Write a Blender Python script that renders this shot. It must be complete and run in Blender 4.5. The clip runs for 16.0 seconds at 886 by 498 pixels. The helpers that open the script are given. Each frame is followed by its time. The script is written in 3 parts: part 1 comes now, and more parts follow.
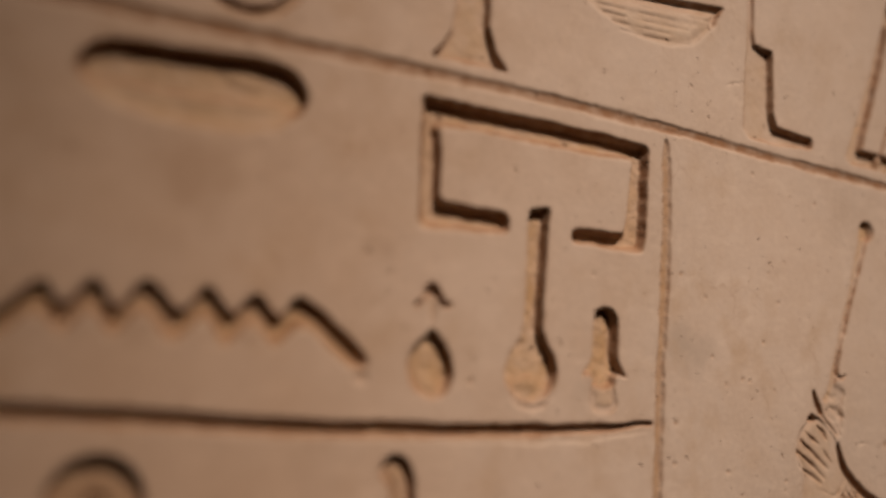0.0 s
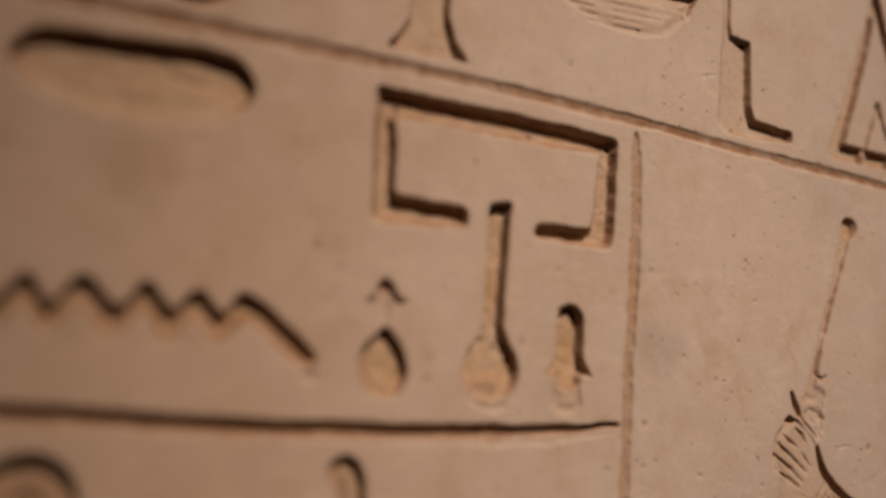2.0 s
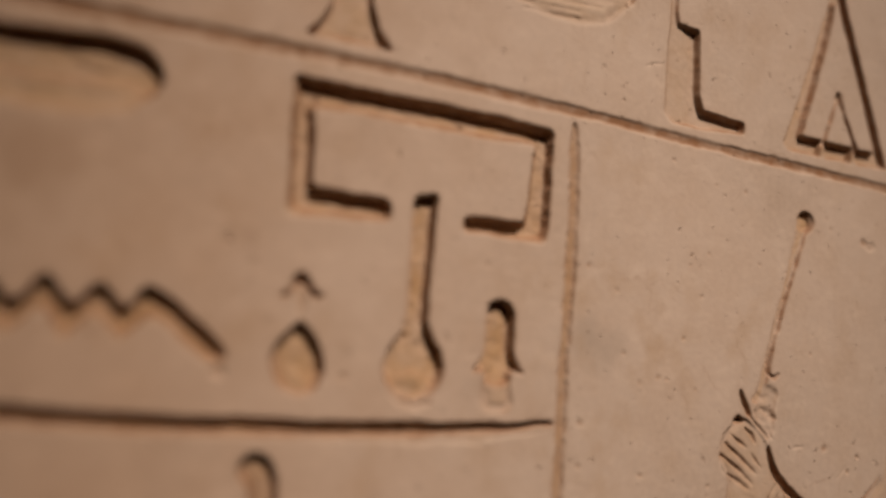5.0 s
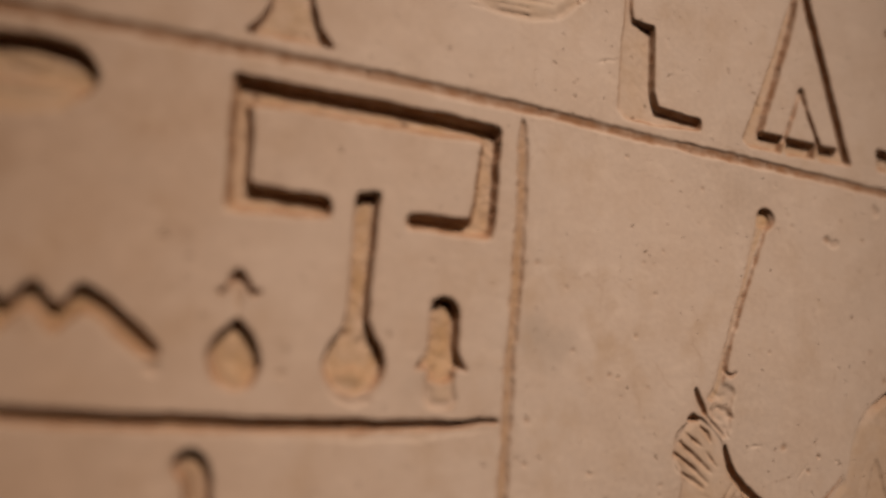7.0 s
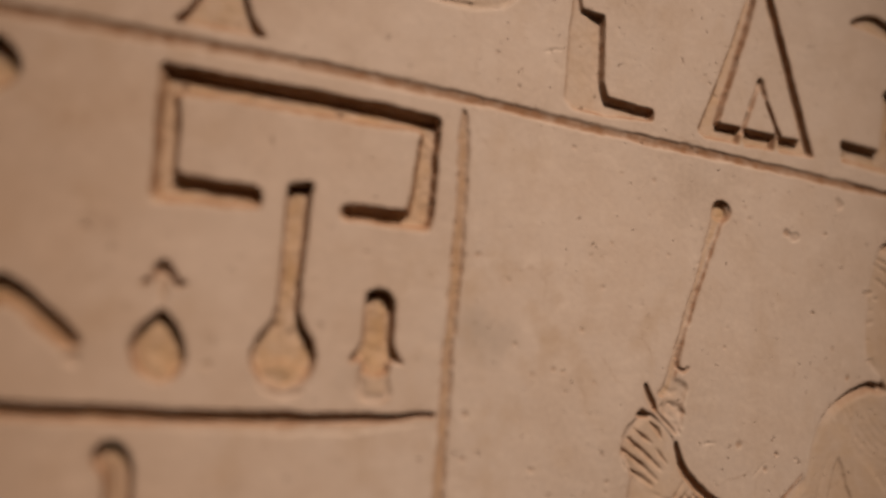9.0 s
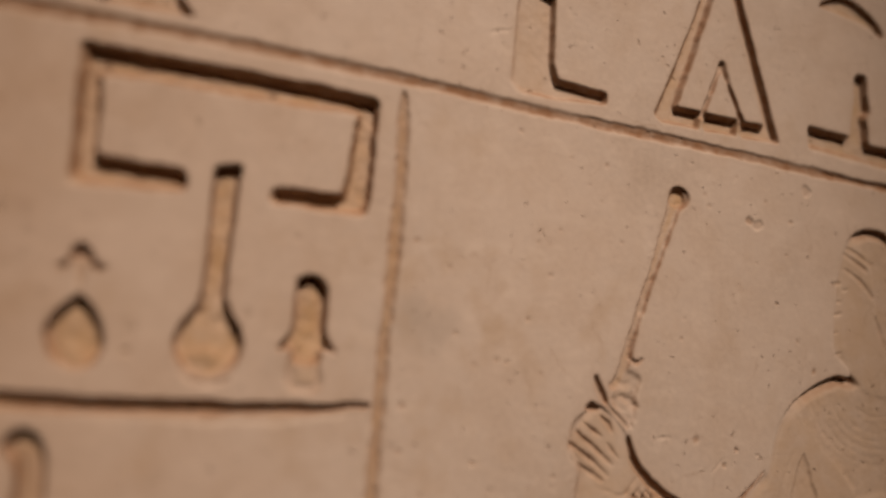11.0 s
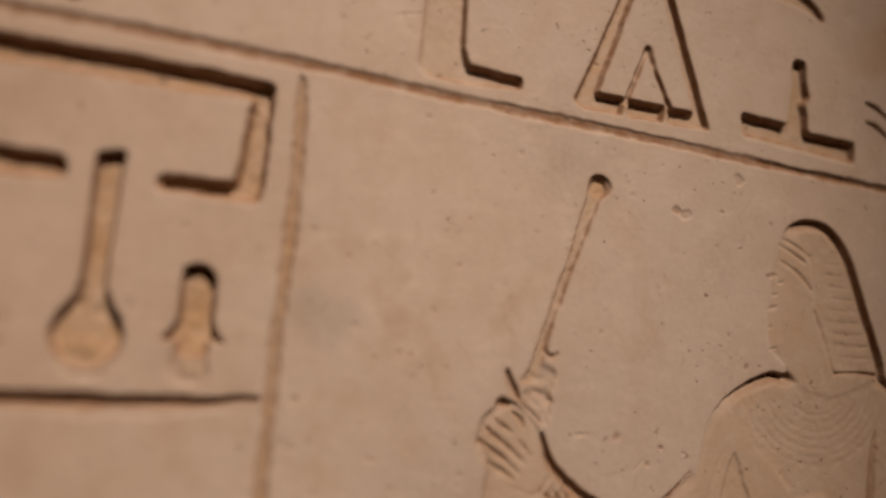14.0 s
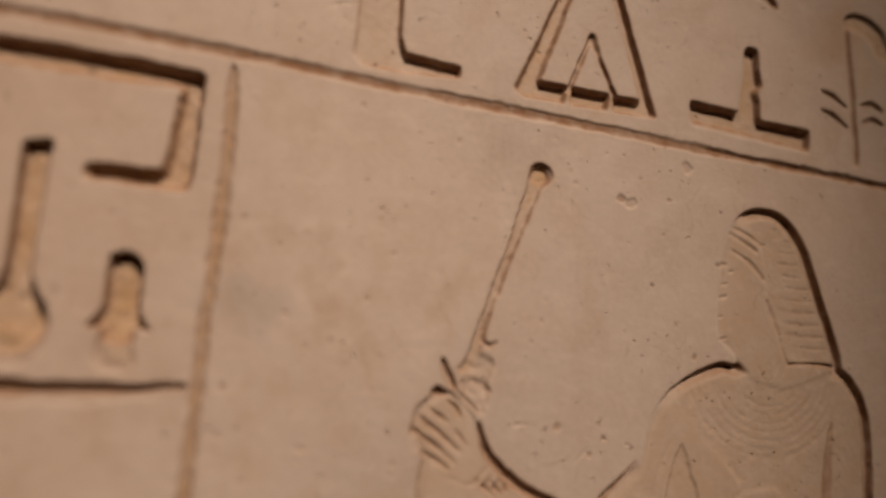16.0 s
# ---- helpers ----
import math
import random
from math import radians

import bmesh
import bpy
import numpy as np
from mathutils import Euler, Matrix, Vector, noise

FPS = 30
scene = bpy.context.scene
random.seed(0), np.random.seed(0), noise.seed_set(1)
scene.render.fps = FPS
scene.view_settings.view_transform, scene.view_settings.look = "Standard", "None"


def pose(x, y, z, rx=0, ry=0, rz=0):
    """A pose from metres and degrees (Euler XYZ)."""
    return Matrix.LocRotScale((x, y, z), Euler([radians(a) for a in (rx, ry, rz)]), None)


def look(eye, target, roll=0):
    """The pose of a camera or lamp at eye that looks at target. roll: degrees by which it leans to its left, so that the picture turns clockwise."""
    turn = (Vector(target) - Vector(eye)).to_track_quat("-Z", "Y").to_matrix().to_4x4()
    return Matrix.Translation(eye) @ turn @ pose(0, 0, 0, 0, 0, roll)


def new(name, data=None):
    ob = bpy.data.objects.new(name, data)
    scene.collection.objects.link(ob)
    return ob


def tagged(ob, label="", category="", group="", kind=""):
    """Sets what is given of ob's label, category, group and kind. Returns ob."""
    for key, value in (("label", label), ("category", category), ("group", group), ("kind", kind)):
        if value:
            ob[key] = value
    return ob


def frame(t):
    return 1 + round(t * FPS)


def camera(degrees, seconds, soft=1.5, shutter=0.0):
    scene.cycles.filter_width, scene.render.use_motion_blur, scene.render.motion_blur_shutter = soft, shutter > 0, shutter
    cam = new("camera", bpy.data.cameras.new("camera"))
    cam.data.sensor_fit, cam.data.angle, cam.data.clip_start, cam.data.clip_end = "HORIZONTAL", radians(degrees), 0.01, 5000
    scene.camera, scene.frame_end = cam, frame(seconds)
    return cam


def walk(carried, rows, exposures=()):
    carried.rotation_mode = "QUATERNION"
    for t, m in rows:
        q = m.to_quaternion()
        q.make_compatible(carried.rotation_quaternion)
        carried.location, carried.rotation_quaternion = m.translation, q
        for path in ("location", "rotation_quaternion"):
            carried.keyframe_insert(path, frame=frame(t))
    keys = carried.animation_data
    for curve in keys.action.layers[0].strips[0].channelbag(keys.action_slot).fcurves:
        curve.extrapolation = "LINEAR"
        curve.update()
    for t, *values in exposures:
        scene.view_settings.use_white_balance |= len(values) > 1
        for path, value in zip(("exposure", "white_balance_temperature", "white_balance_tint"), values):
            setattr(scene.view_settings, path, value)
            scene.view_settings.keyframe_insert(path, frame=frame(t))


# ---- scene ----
cam = camera(64.0, 16.0, soft=3.0)
cam.data.dof.use_dof = True
cam.data.dof.focus_distance = 0.358
cam.data.dof.aperture_fstop = 1.36
# seconds, eye (metres), yaw, pitch up, lean to the left (degrees)
ROWS = [
    (0.0, -0.0994, -0.2673, 1.4029, -23.550, 7.083, 3.794),
    (0.5, -0.0931, -0.2685, 1.4037, -23.217, 7.017, 3.862),
    (1.0, -0.0868, -0.2689, 1.4039, -22.947, 7.035, 3.880),
    (1.5, -0.0811, -0.2684, 1.4040, -22.825, 7.047, 3.963),
    (2.0, -0.0749, -0.2686, 1.4032, -22.628, 7.092, 3.962),
    (2.5, -0.0681, -0.2694, 1.4029, -22.284, 7.064, 4.005),
    (3.0, -0.0619, -0.2694, 1.4033, -22.214, 6.973, 4.022),
    (3.5, -0.0555, -0.2702, 1.4029, -22.028, 7.032, 3.949),
    (4.0, -0.0491, -0.2718, 1.4035, -21.849, 6.957, 4.012),
    (6.5, -0.0161, -0.2839, 1.4049, -20.567, 6.927, 4.114),
    (7.0, -0.0084, -0.2866, 1.4046, -20.303, 6.987, 4.101),
    (7.5, -0.0004, -0.2891, 1.4046, -19.985, 7.008, 4.153),
    (8.0, 0.0081, -0.2911, 1.4052, -19.641, 6.909, 4.162),
    (8.5, 0.0170, -0.2930, 1.4043, -19.313, 6.958, 4.205),
    (9.0, 0.0255, -0.2938, 1.4031, -19.082, 7.057, 4.204),
    (11.5, 0.0699, -0.2943, 1.3982, -17.730, 7.327, 4.311),
    (12.0, 0.0793, -0.2942, 1.3974, -17.548, 7.466, 4.214),
    (12.5, 0.0886, -0.2953, 1.3969, -17.285, 7.521, 4.180),
    (13.0, 0.0965, -0.2958, 1.3957, -17.112, 7.674, 4.293),
    (13.5, 0.1043, -0.2972, 1.3955, -16.838, 7.783, 4.307),
    (14.0, 0.1116, -0.2988, 1.3960, -16.684, 7.794, 4.291),
    (14.5, 0.1199, -0.3010, 1.3956, -16.349, 7.930, 4.247),
    (15.0, 0.1285, -0.3031, 1.3947, -16.032, 8.070, 4.227),
    (15.5, 0.1376, -0.3049, 1.3934, -15.727, 8.083, 4.202),
    (16.0, 0.1478, -0.3067, 1.3902, -15.304, 8.328, 4.128),
]
walk(cam, [(t, pose(x, y, z, 90 + pitch, 0, yaw) @ pose(0, 0, 0, 0, 0, lean)) for t, x, y, z, yaw, pitch, lean in ROWS])

# ---- light: one warm lamp high up in front of the wall, and a dim chamber round it ----
world = bpy.data.worlds.new("chamber_air")
world.use_nodes = True
world.node_tree.nodes["Background"].inputs["Color"].default_value = (1.0, 0.72, 0.5, 1)
world.node_tree.nodes["Background"].inputs["Strength"].default_value = 0.07
scene.world = world
LAMP_AT, LAMP_TO = (0.46, -2.5, 4.2), (0.16, 0.0, 1.37)
lamp = new("ceiling_spot_light", bpy.data.lights.new("ceiling_spot_light", "SPOT"))
lamp.data.energy, lamp.data.color, lamp.data.shadow_soft_size = 668, (1.0, 0.784, 0.64), 0.17
lamp.data.spot_size, lamp.data.spot_blend = radians(13.4), 1.0
lamp.matrix_world = look(LAMP_AT, LAMP_TO)
scene.view_settings.exposure = 0.0

# ---- materials ----
def material(name):
    m = bpy.data.materials.new(name)
    m.use_nodes = True
    return m, m.node_tree, m.node_tree.nodes["Principled BSDF"]


def node(tree, kind, **values):
    n = tree.nodes.new(kind)
    for key, value in values.items():
        if key in n.inputs:
            n.inputs[key].default_value = value
    return n


def mixed(tree, fac, a, b, blend="MIX"):
    n = tree.nodes.new("ShaderNodeMix")
    n.data_type, n.blend_type = "RGBA", blend
    for socket, value in ((n.inputs[0], fac), (n.inputs[6], a), (n.inputs[7], b)):
        if isinstance(value, bpy.types.NodeSocket):
            tree.links.new(value, socket)
        else:
            socket.default_value = value
    return n.outputs[2]


def ranged(tree, value, a, b, c=0.0, d=1.0):
    n = tree.nodes.new("ShaderNodeMapRange")
    n.inputs[1].default_value, n.inputs[2].default_value = a, b
    n.inputs[3].default_value, n.inputs[4].default_value = c, d
    tree.links.new(value, n.inputs[0])
    return n.outputs[0]


def maths(tree, kind, a, b):
    n = tree.nodes.new("ShaderNodeMath")
    n.operation = kind
    for socket, value in zip(n.inputs, (a, b)):
        if isinstance(value, bpy.types.NodeSocket):
            tree.links.new(value, socket)
        else:
            socket.default_value = value
    return n.outputs[0]


def limestone():
    """Smoothed, slightly pinkish limestone with cloudy stains, pits and rubbed tool marks; ochre dust and painted
    bounce light tint what is cut.
    """
    m, tree, shader = material("limestone")
    place = tree.nodes.new("ShaderNodeTexCoord").outputs["Object"]

    def cloud(scale, detail=4.0, rough=0.55, stretch=(1, 1, 1)):
        mapping = node(tree, "ShaderNodeMapping", Scale=stretch)
        tree.links.new(place, mapping.inputs["Vector"])
        n = node(tree, "ShaderNodeTexNoise", Scale=scale, Detail=detail, Roughness=rough)
        tree.links.new(mapping.outputs[0], n.inputs["Vector"])
        return n.outputs["Fac"]

    def pits(scale, keep, size, spread):
        """Ragged little holes, in loose clusters."""
        shift = node(tree, "ShaderNodeTexNoise", Scale=scale * 2.2, Detail=3.0)
        tree.links.new(place, shift.inputs["Vector"])
        moved = tree.nodes.new("ShaderNodeVectorMath")
        moved.operation = "MULTIPLY_ADD"
        tree.links.new(shift.outputs["Color"], moved.inputs[0])
        moved.inputs[1].default_value = (0.9 / scale,) * 3
        tree.links.new(place, moved.inputs[2])
        n = node(tree, "ShaderNodeTexVoronoi", Scale=scale)
        tree.links.new(moved.outputs[0], n.inputs["Vector"])
        split = tree.nodes.new("ShaderNodeSeparateColor")
        tree.links.new(n.outputs["Color"], split.inputs[0])
        chance = maths(tree, "ADD", split.outputs[0], ranged(tree, cloud(spread, 2), 0.3, 0.7, -0.16, 0.16))
        chosen = ranged(tree, chance, keep, keep + 0.03)
        radius = ranged(tree, maths(tree, "POWER", split.outputs[1], 2.0), 0, 1, size * 0.3, size)
        close = maths(tree, "SUBTRACT", radius, n.outputs["Distance"])
        return maths(tree, "MULTIPLY", ranged(tree, close, 0.0, size * 0.5), chosen)

    broad, middling, fine = cloud(7, 3), cloud(34, 5), cloud(320, 5, 0.6)
    rubbed = cloud(70, 4, 0.6, (0.9, 1, 1.05))
    colour = mixed(tree, ranged(tree, broad, 0.3, 0.7), (0.50, 0.405, 0.33, 1), (0.60, 0.485, 0.395, 1))
    colour = mixed(tree, ranged(tree, middling, 0.42, 0.72, 0, 0.5), colour, (0.47, 0.345, 0.25, 1))
    colour = mixed(tree, ranged(tree, cloud(17, 3), 0.56, 0.74, 0, 0.32), colour, (0.40, 0.325, 0.265, 1))
    colour = mixed(tree, ranged(tree, fine, 0.35, 0.7, 0, 0.5), colour, (0.62, 0.50, 0.40, 1))
    smudge = maths(tree, "MULTIPLY", ranged(tree, cloud(48, 5, 0.6, (1, 1, 0.75)), 0.5, 0.72), ranged(tree, cloud(9, 2), 0.35, 0.65))
    colour = mixed(tree, maths(tree, "MULTIPLY", smudge, 0.6), colour, (0.45, 0.315, 0.20, 1))
    pale = ranged(tree, cloud(75, 4, 0.65, (0.8, 1, 1.3)), 0.52, 0.75, 0, 0.42)
    colour = mixed(tree, pale, colour, (0.70, 0.58, 0.475, 1))
    # old greyish and brown stains
    for spot, reach, shade in (((0.148, 0, 1.408), 0.017, (0.36, 0.29, 0.23, 1)), ((-0.085, 0, 1.458), 0.02, (0.40, 0.28, 0.19, 1)), ((-0.008, 0, 1.437), 0.007, (0.36, 0.26, 0.19, 1)), ((0.093, 0, 1.385), 0.009, (0.40, 0.33, 0.27, 1)), ((0.455, 0, 1.585), 0.03, (0.45, 0.29, 0.17, 1))):
        away = tree.nodes.new("ShaderNodeVectorMath")
        away.operation = "DISTANCE"
        tree.links.new(place, away.inputs[0])
        away.inputs[1].default_value = spot
        ragged = maths(tree, "ADD", away.outputs["Value"], ranged(tree, middling, 0.3, 0.7, -reach * 0.7, reach * 0.7))
        colour = mixed(tree, ranged(tree, ragged, reach, 0.0, 0, 0.55), colour, shade)
    # the stone turns a warmer, more orange shade towards one end of the wall
    ends = tree.nodes.new("ShaderNodeSeparateXYZ")
    tree.links.new(place, ends.inputs[0])
    warm = ranged(tree, maths(tree, "ADD", ends.outputs[0], ranged(tree, broad, 0.3, 0.7, -0.05, 0.05)), 0.13, -0.08)
    colour = mixed(tree, warm, colour, (1.0, 0.895, 0.8, 1), "MULTIPLY")
    ruddy = ranged(tree, maths(tree, "ADD", ends.outputs[0], ranged(tree, broad, 0.3, 0.7, -0.05, 0.05)), 0.36, 0.5)
    colour = mixed(tree, ruddy, colour, (1.0, 0.95, 0.9, 1), "MULTIPLY")
    # edges rubbed down to pale stone, with their highlights painted in
    lip = node(tree, "ShaderNodeAttribute")
    lip.attribute_name = "rubbed_lit_lip"
    bare = maths(tree, "MULTIPLY", lip.outputs["Fac"], ranged(tree, cloud(60, 4), 0.35, 0.65, 0.1, 0.75))
    colour = mixed(tree, bare, colour, (0.68, 0.57, 0.46, 1))
    # ochre inside the cuts: clinging dust, and warm bounce light painted in
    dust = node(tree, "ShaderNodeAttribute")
    dust.attribute_name = "dust_bounce_tint"
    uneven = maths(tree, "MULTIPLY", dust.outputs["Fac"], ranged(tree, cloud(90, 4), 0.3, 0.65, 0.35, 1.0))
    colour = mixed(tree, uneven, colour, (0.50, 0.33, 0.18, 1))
    # brown of the cuts: patinated stone with shade painted in
    shaded_patina = node(tree, "ShaderNodeAttribute")
    shaded_patina.attribute_name = "patina_shade"
    worn = maths(tree, "MULTIPLY", shaded_patina.outputs["Fac"], ranged(tree, cloud(140, 4), 0.3, 0.62, 0.45, 0.95))
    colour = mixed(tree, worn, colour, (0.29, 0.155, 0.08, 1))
    small, large = pits(300, 0.9, 0.46, 22), pits(110, 0.74, 0.34, 14)
    holes = maths(tree, "MAXIMUM", small, large)
    colour = mixed(tree, maths(tree, "MULTIPLY", holes, 0.8), colour, (0.23, 0.135, 0.078, 1))
    # faint brown hair cracks in some places
    bent = node(tree, "ShaderNodeTexNoise", Scale=55, Detail=4.0)
    tree.links.new(place, bent.inputs["Vector"])
    drawn = tree.nodes.new("ShaderNodeVectorMath")
    drawn.operation = "MULTIPLY_ADD"
    tree.links.new(bent.outputs["Color"], drawn.inputs[0])
    drawn.inputs[1].default_value = (0.022,) * 3
    tree.links.new(place, drawn.inputs[2])
    web = node(tree, "ShaderNodeTexVoronoi", Scale=42)
    web.feature = "DISTANCE_TO_EDGE"
    tree.links.new(drawn.outputs[0], web.inputs["Vector"])
    crack = maths(tree, "MULTIPLY", ranged(tree, web.outputs["Distance"], 0.022, 0.004), ranged(tree, cloud(26, 3), 0.52, 0.64))
    colour = mixed(tree, maths(tree, "MULTIPLY", crack, 0.3), colour, (0.33, 0.21, 0.13, 1))
    tree.links.new(colour, shader.inputs["Base Color"])
    shader.inputs["Specular IOR Level"].default_value = 0.3
    tree.links.new(ranged(tree, middling, 0.3, 0.7, 0.62, 0.85), shader.inputs["Roughness"])
    height = maths(tree, "ADD", maths(tree, "MULTIPLY", rubbed, 0.42), maths(tree, "MULTIPLY", fine, 0.3))
    height = maths(tree, "ADD", height, maths(tree, "MULTIPLY", broad, 1.5))
    height = maths(tree, "SUBTRACT", height, maths(tree, "MULTIPLY", holes, 0.9))
    bump = node(tree, "ShaderNodeBump", Strength=0.7, Distance=0.0009)
    tree.links.new(height, bump.inputs["Height"])
    tree.links.new(bump.outputs[0], shader.inputs["Normal"])
    return m


def plain_stone(name, a, b, scale=6):
    m, tree, shader = material(name)
    place = tree.nodes.new("ShaderNodeTexCoord").outputs["Object"]
    n = node(tree, "ShaderNodeTexNoise", Scale=scale, Detail=6.0)
    tree.links.new(place, n.inputs["Vector"])
    tree.links.new(mixed(tree, n.outputs["Fac"], a, b), shader.inputs["Base Color"])
    shader.inputs["Roughness"].default_value = 0.85
    bump = node(tree, "ShaderNodeBump", Strength=0.4, Distance=0.01)
    tree.links.new(n.outputs["Fac"], bump.inputs["Height"])
    tree.links.new(bump.outputs[0], shader.inputs["Normal"])
    return m


STONE = limestone()
DULL = plain_stone("dull_limestone", (0.38, 0.3, 0.23, 1), (0.48, 0.38, 0.29, 1))
FLOOR = plain_stone("dusty_floor", (0.2, 0.15, 0.11, 1), (0.3, 0.23, 0.17, 1), 12)

# ---- the carved wall ----
# Its face is y = 0. Carvings are drawn in centimetres: u to the right, v up from 1.5 m above the floor.
LOW_U, HIGH_U, LOW_V, HIGH_V = -24.0, 56.0, -24.0, 20.0
STEP, CELL = 0.04, 10
NX, NY = round((HIGH_U - LOW_U) / STEP), round((HIGH_V - LOW_V) / STEP)
AXIS_U, AXIS_V = LOW_U + STEP * np.arange(NX + 1), LOW_V + STEP * np.arange(NY + 1)
DEPTH = np.zeros((NY + 1, NX + 1), np.float32)
DUST_BOUNCE = np.zeros((NY + 1, NX + 1), np.float32)
STAIN_SHADE = np.zeros((NY + 1, NX + 1), np.float32)
OWNER = np.full((NY // CELL, NX // CELL), -1)
NEAREST = np.full((NY // CELL, NX // CELL), -1e9)
CARVINGS = []
dice = np.random.default_rng(7)


def ease(x):
    x = np.clip(x, 0, 1)
    return x * x * (3 - 2 * x)


def wobble(size):
    """Smooth random heights, -1 to 1, over the carved field; size: centimetres from bump to bump."""
    nx, ny = int((HIGH_U - LOW_U) / size) + 3, int((HIGH_V - LOW_V) / size) + 3
    grid = dice.uniform(-1, 1, (ny, nx))
    x, y = (AXIS_U - LOW_U) / size, (AXIS_V - LOW_V) / size
    i, j = x.astype(int), y.astype(int)
    fx, fy = ease(x - i)[None, :], ease(y - j)[:, None]
    rows0, rows1 = grid[j], grid[j + 1]
    return (rows0[:, i] * (1 - fx) + rows0[:, i + 1] * fx) * (1 - fy) + (rows1[:, i] * (1 - fx) + rows1[:, i + 1] * fx) * fy


RAGGED = 0.6 * wobble(0.9) + 0.4 * wobble(0.28)
TOOLED = 0.5 * wobble(0.6) + 0.35 * wobble(0.25) + 0.3 * wobble(0.13)


def bend(points, closed, steps=6):
    """A smooth curve through the points."""
    p = np.array(points, float)
    n, out = len(p), []
    for k in range(n if closed else n - 1):
        if closed:
            a, b, c, d = p[k - 1], p[k], p[(k + 1) % n], p[(k + 2) % n]
        else:
            a, b, c, d = p[max(k - 1, 0)], p[k], p[k + 1], p[min(k + 2, n - 1)]
        for s in np.arange(steps) / steps:
            out.append(0.5 * (2 * b + (c - a) * s + (2 * a - 5 * b + 4 * c - d) * s * s + (3 * b - a - 3 * c + d) * s ** 3))
    if not closed:
        out.append(p[-1])
    return np.array(out)


def window(p, margin):
    lo, hi = p.min(0) - margin, p.max(0) + margin
    i0, i1 = np.searchsorted(AXIS_U, (lo[0], hi[0]))
    j0, j1 = np.searchsorted(AXIS_V, (lo[1], hi[1]))
    return slice(max(j0 - 1, 0), min(j1 + 1, NY + 1)), slice(max(i0 - 1, 0), min(i1 + 1, NX + 1))


def inside(p, win):
    """How far within the closed outline p each place lies (outside: minus)."""
    u, v = np.meshgrid(AXIS_U[win[1]], AXIS_V[win[0]])
    far, odd = np.full(u.shape, 1e9), np.zeros(u.shape, bool)
    for a, b in zip(p, np.roll(p, -1, 0)):
        e = b - a
        s = np.clip(((u - a[0]) * e[0] + (v - a[1]) * e[1]) / max(e @ e, 1e-12), 0, 1)
        far = np.minimum(far, (u - a[0] - s * e[0]) ** 2 + (v - a[1] - s * e[1]) ** 2)
        if e[1]:
            odd ^= ((a[1] > v) != (b[1] > v)) & (u < a[0] + (v - a[1]) * e[0] / e[1])
    return np.where(odd, 1, -1) * np.sqrt(far)


def along(p, widths, win):
    """How far within a stroke along p, with its width at each point, each place lies."""
    u, v = np.meshgrid(AXIS_U[win[1]], AXIS_V[win[0]])
    best = np.full(u.shape, -1e9)
    for k in range(len(p) - 1):
        a, e = p[k], p[k + 1] - p[k]
        s = np.clip(((u - a[0]) * e[0] + (v - a[1]) * e[1]) / max(e @ e, 1e-12), 0, 1)
        half = 0.5 * (widths[k] + s * (widths[k + 1] - widths[k]))
        best = np.maximum(best, half - np.hypot(u - a[0] - s * e[0], v - a[1] - s * e[1]))
    return best


def shape(points, smooth=True, holes=()):
    p = bend(points, True) if smooth else np.array(points, float)
    win = window(p, 0.6)
    d = inside(p, win)
    for hole, round_hole in holes:
        d = np.minimum(d, -inside(bend(hole, True) if round_hole else np.array(hole, float), win))
    return win, d


def joined(a, b):
    """Two overlapping outlines as one."""
    p, q = bend(a, True), bend(b, True)
    win = window(np.vstack([p, q]), 0.6)
    return win, np.maximum(inside(p, win), inside(q, win))


def stroke(points, width, smooth=True):
    n = len(points)
    widths = np.array(width if isinstance(width, (list, tuple)) else [width] * n, float)
    p = bend(points, False) if smooth else np.array(points, float)
    widths = np.interp(np.linspace(0, n - 1, len(p)), np.arange(n), widths)
    win = window(p, 0.6 + widths.max() / 2)
    return win, along(p, widths, win)


def blurred(a, n):
    """A box blur over 2n + 1 places each way."""
    for axis in (0, 1):
        pad = [(n + 1, n) if k == axis else (0, 0) for k in (0, 1)]
        s = np.cumsum(np.pad(a, pad, mode="edge"), axis)
        a = (np.take(s, range(2 * n + 1, s.shape[axis]), axis) - np.take(s, range(0, s.shape[axis] - 2 * n - 1), axis)) / (2 * n + 1)
    return a


def carving(name, label, category="hieroglyph", group="carved signs", parts=()):
    """Begins a carving. parts: their names and the stretches (u, v, u, v) of the face that they take up."""
    CARVINGS.append((name, label, category, group, parts))


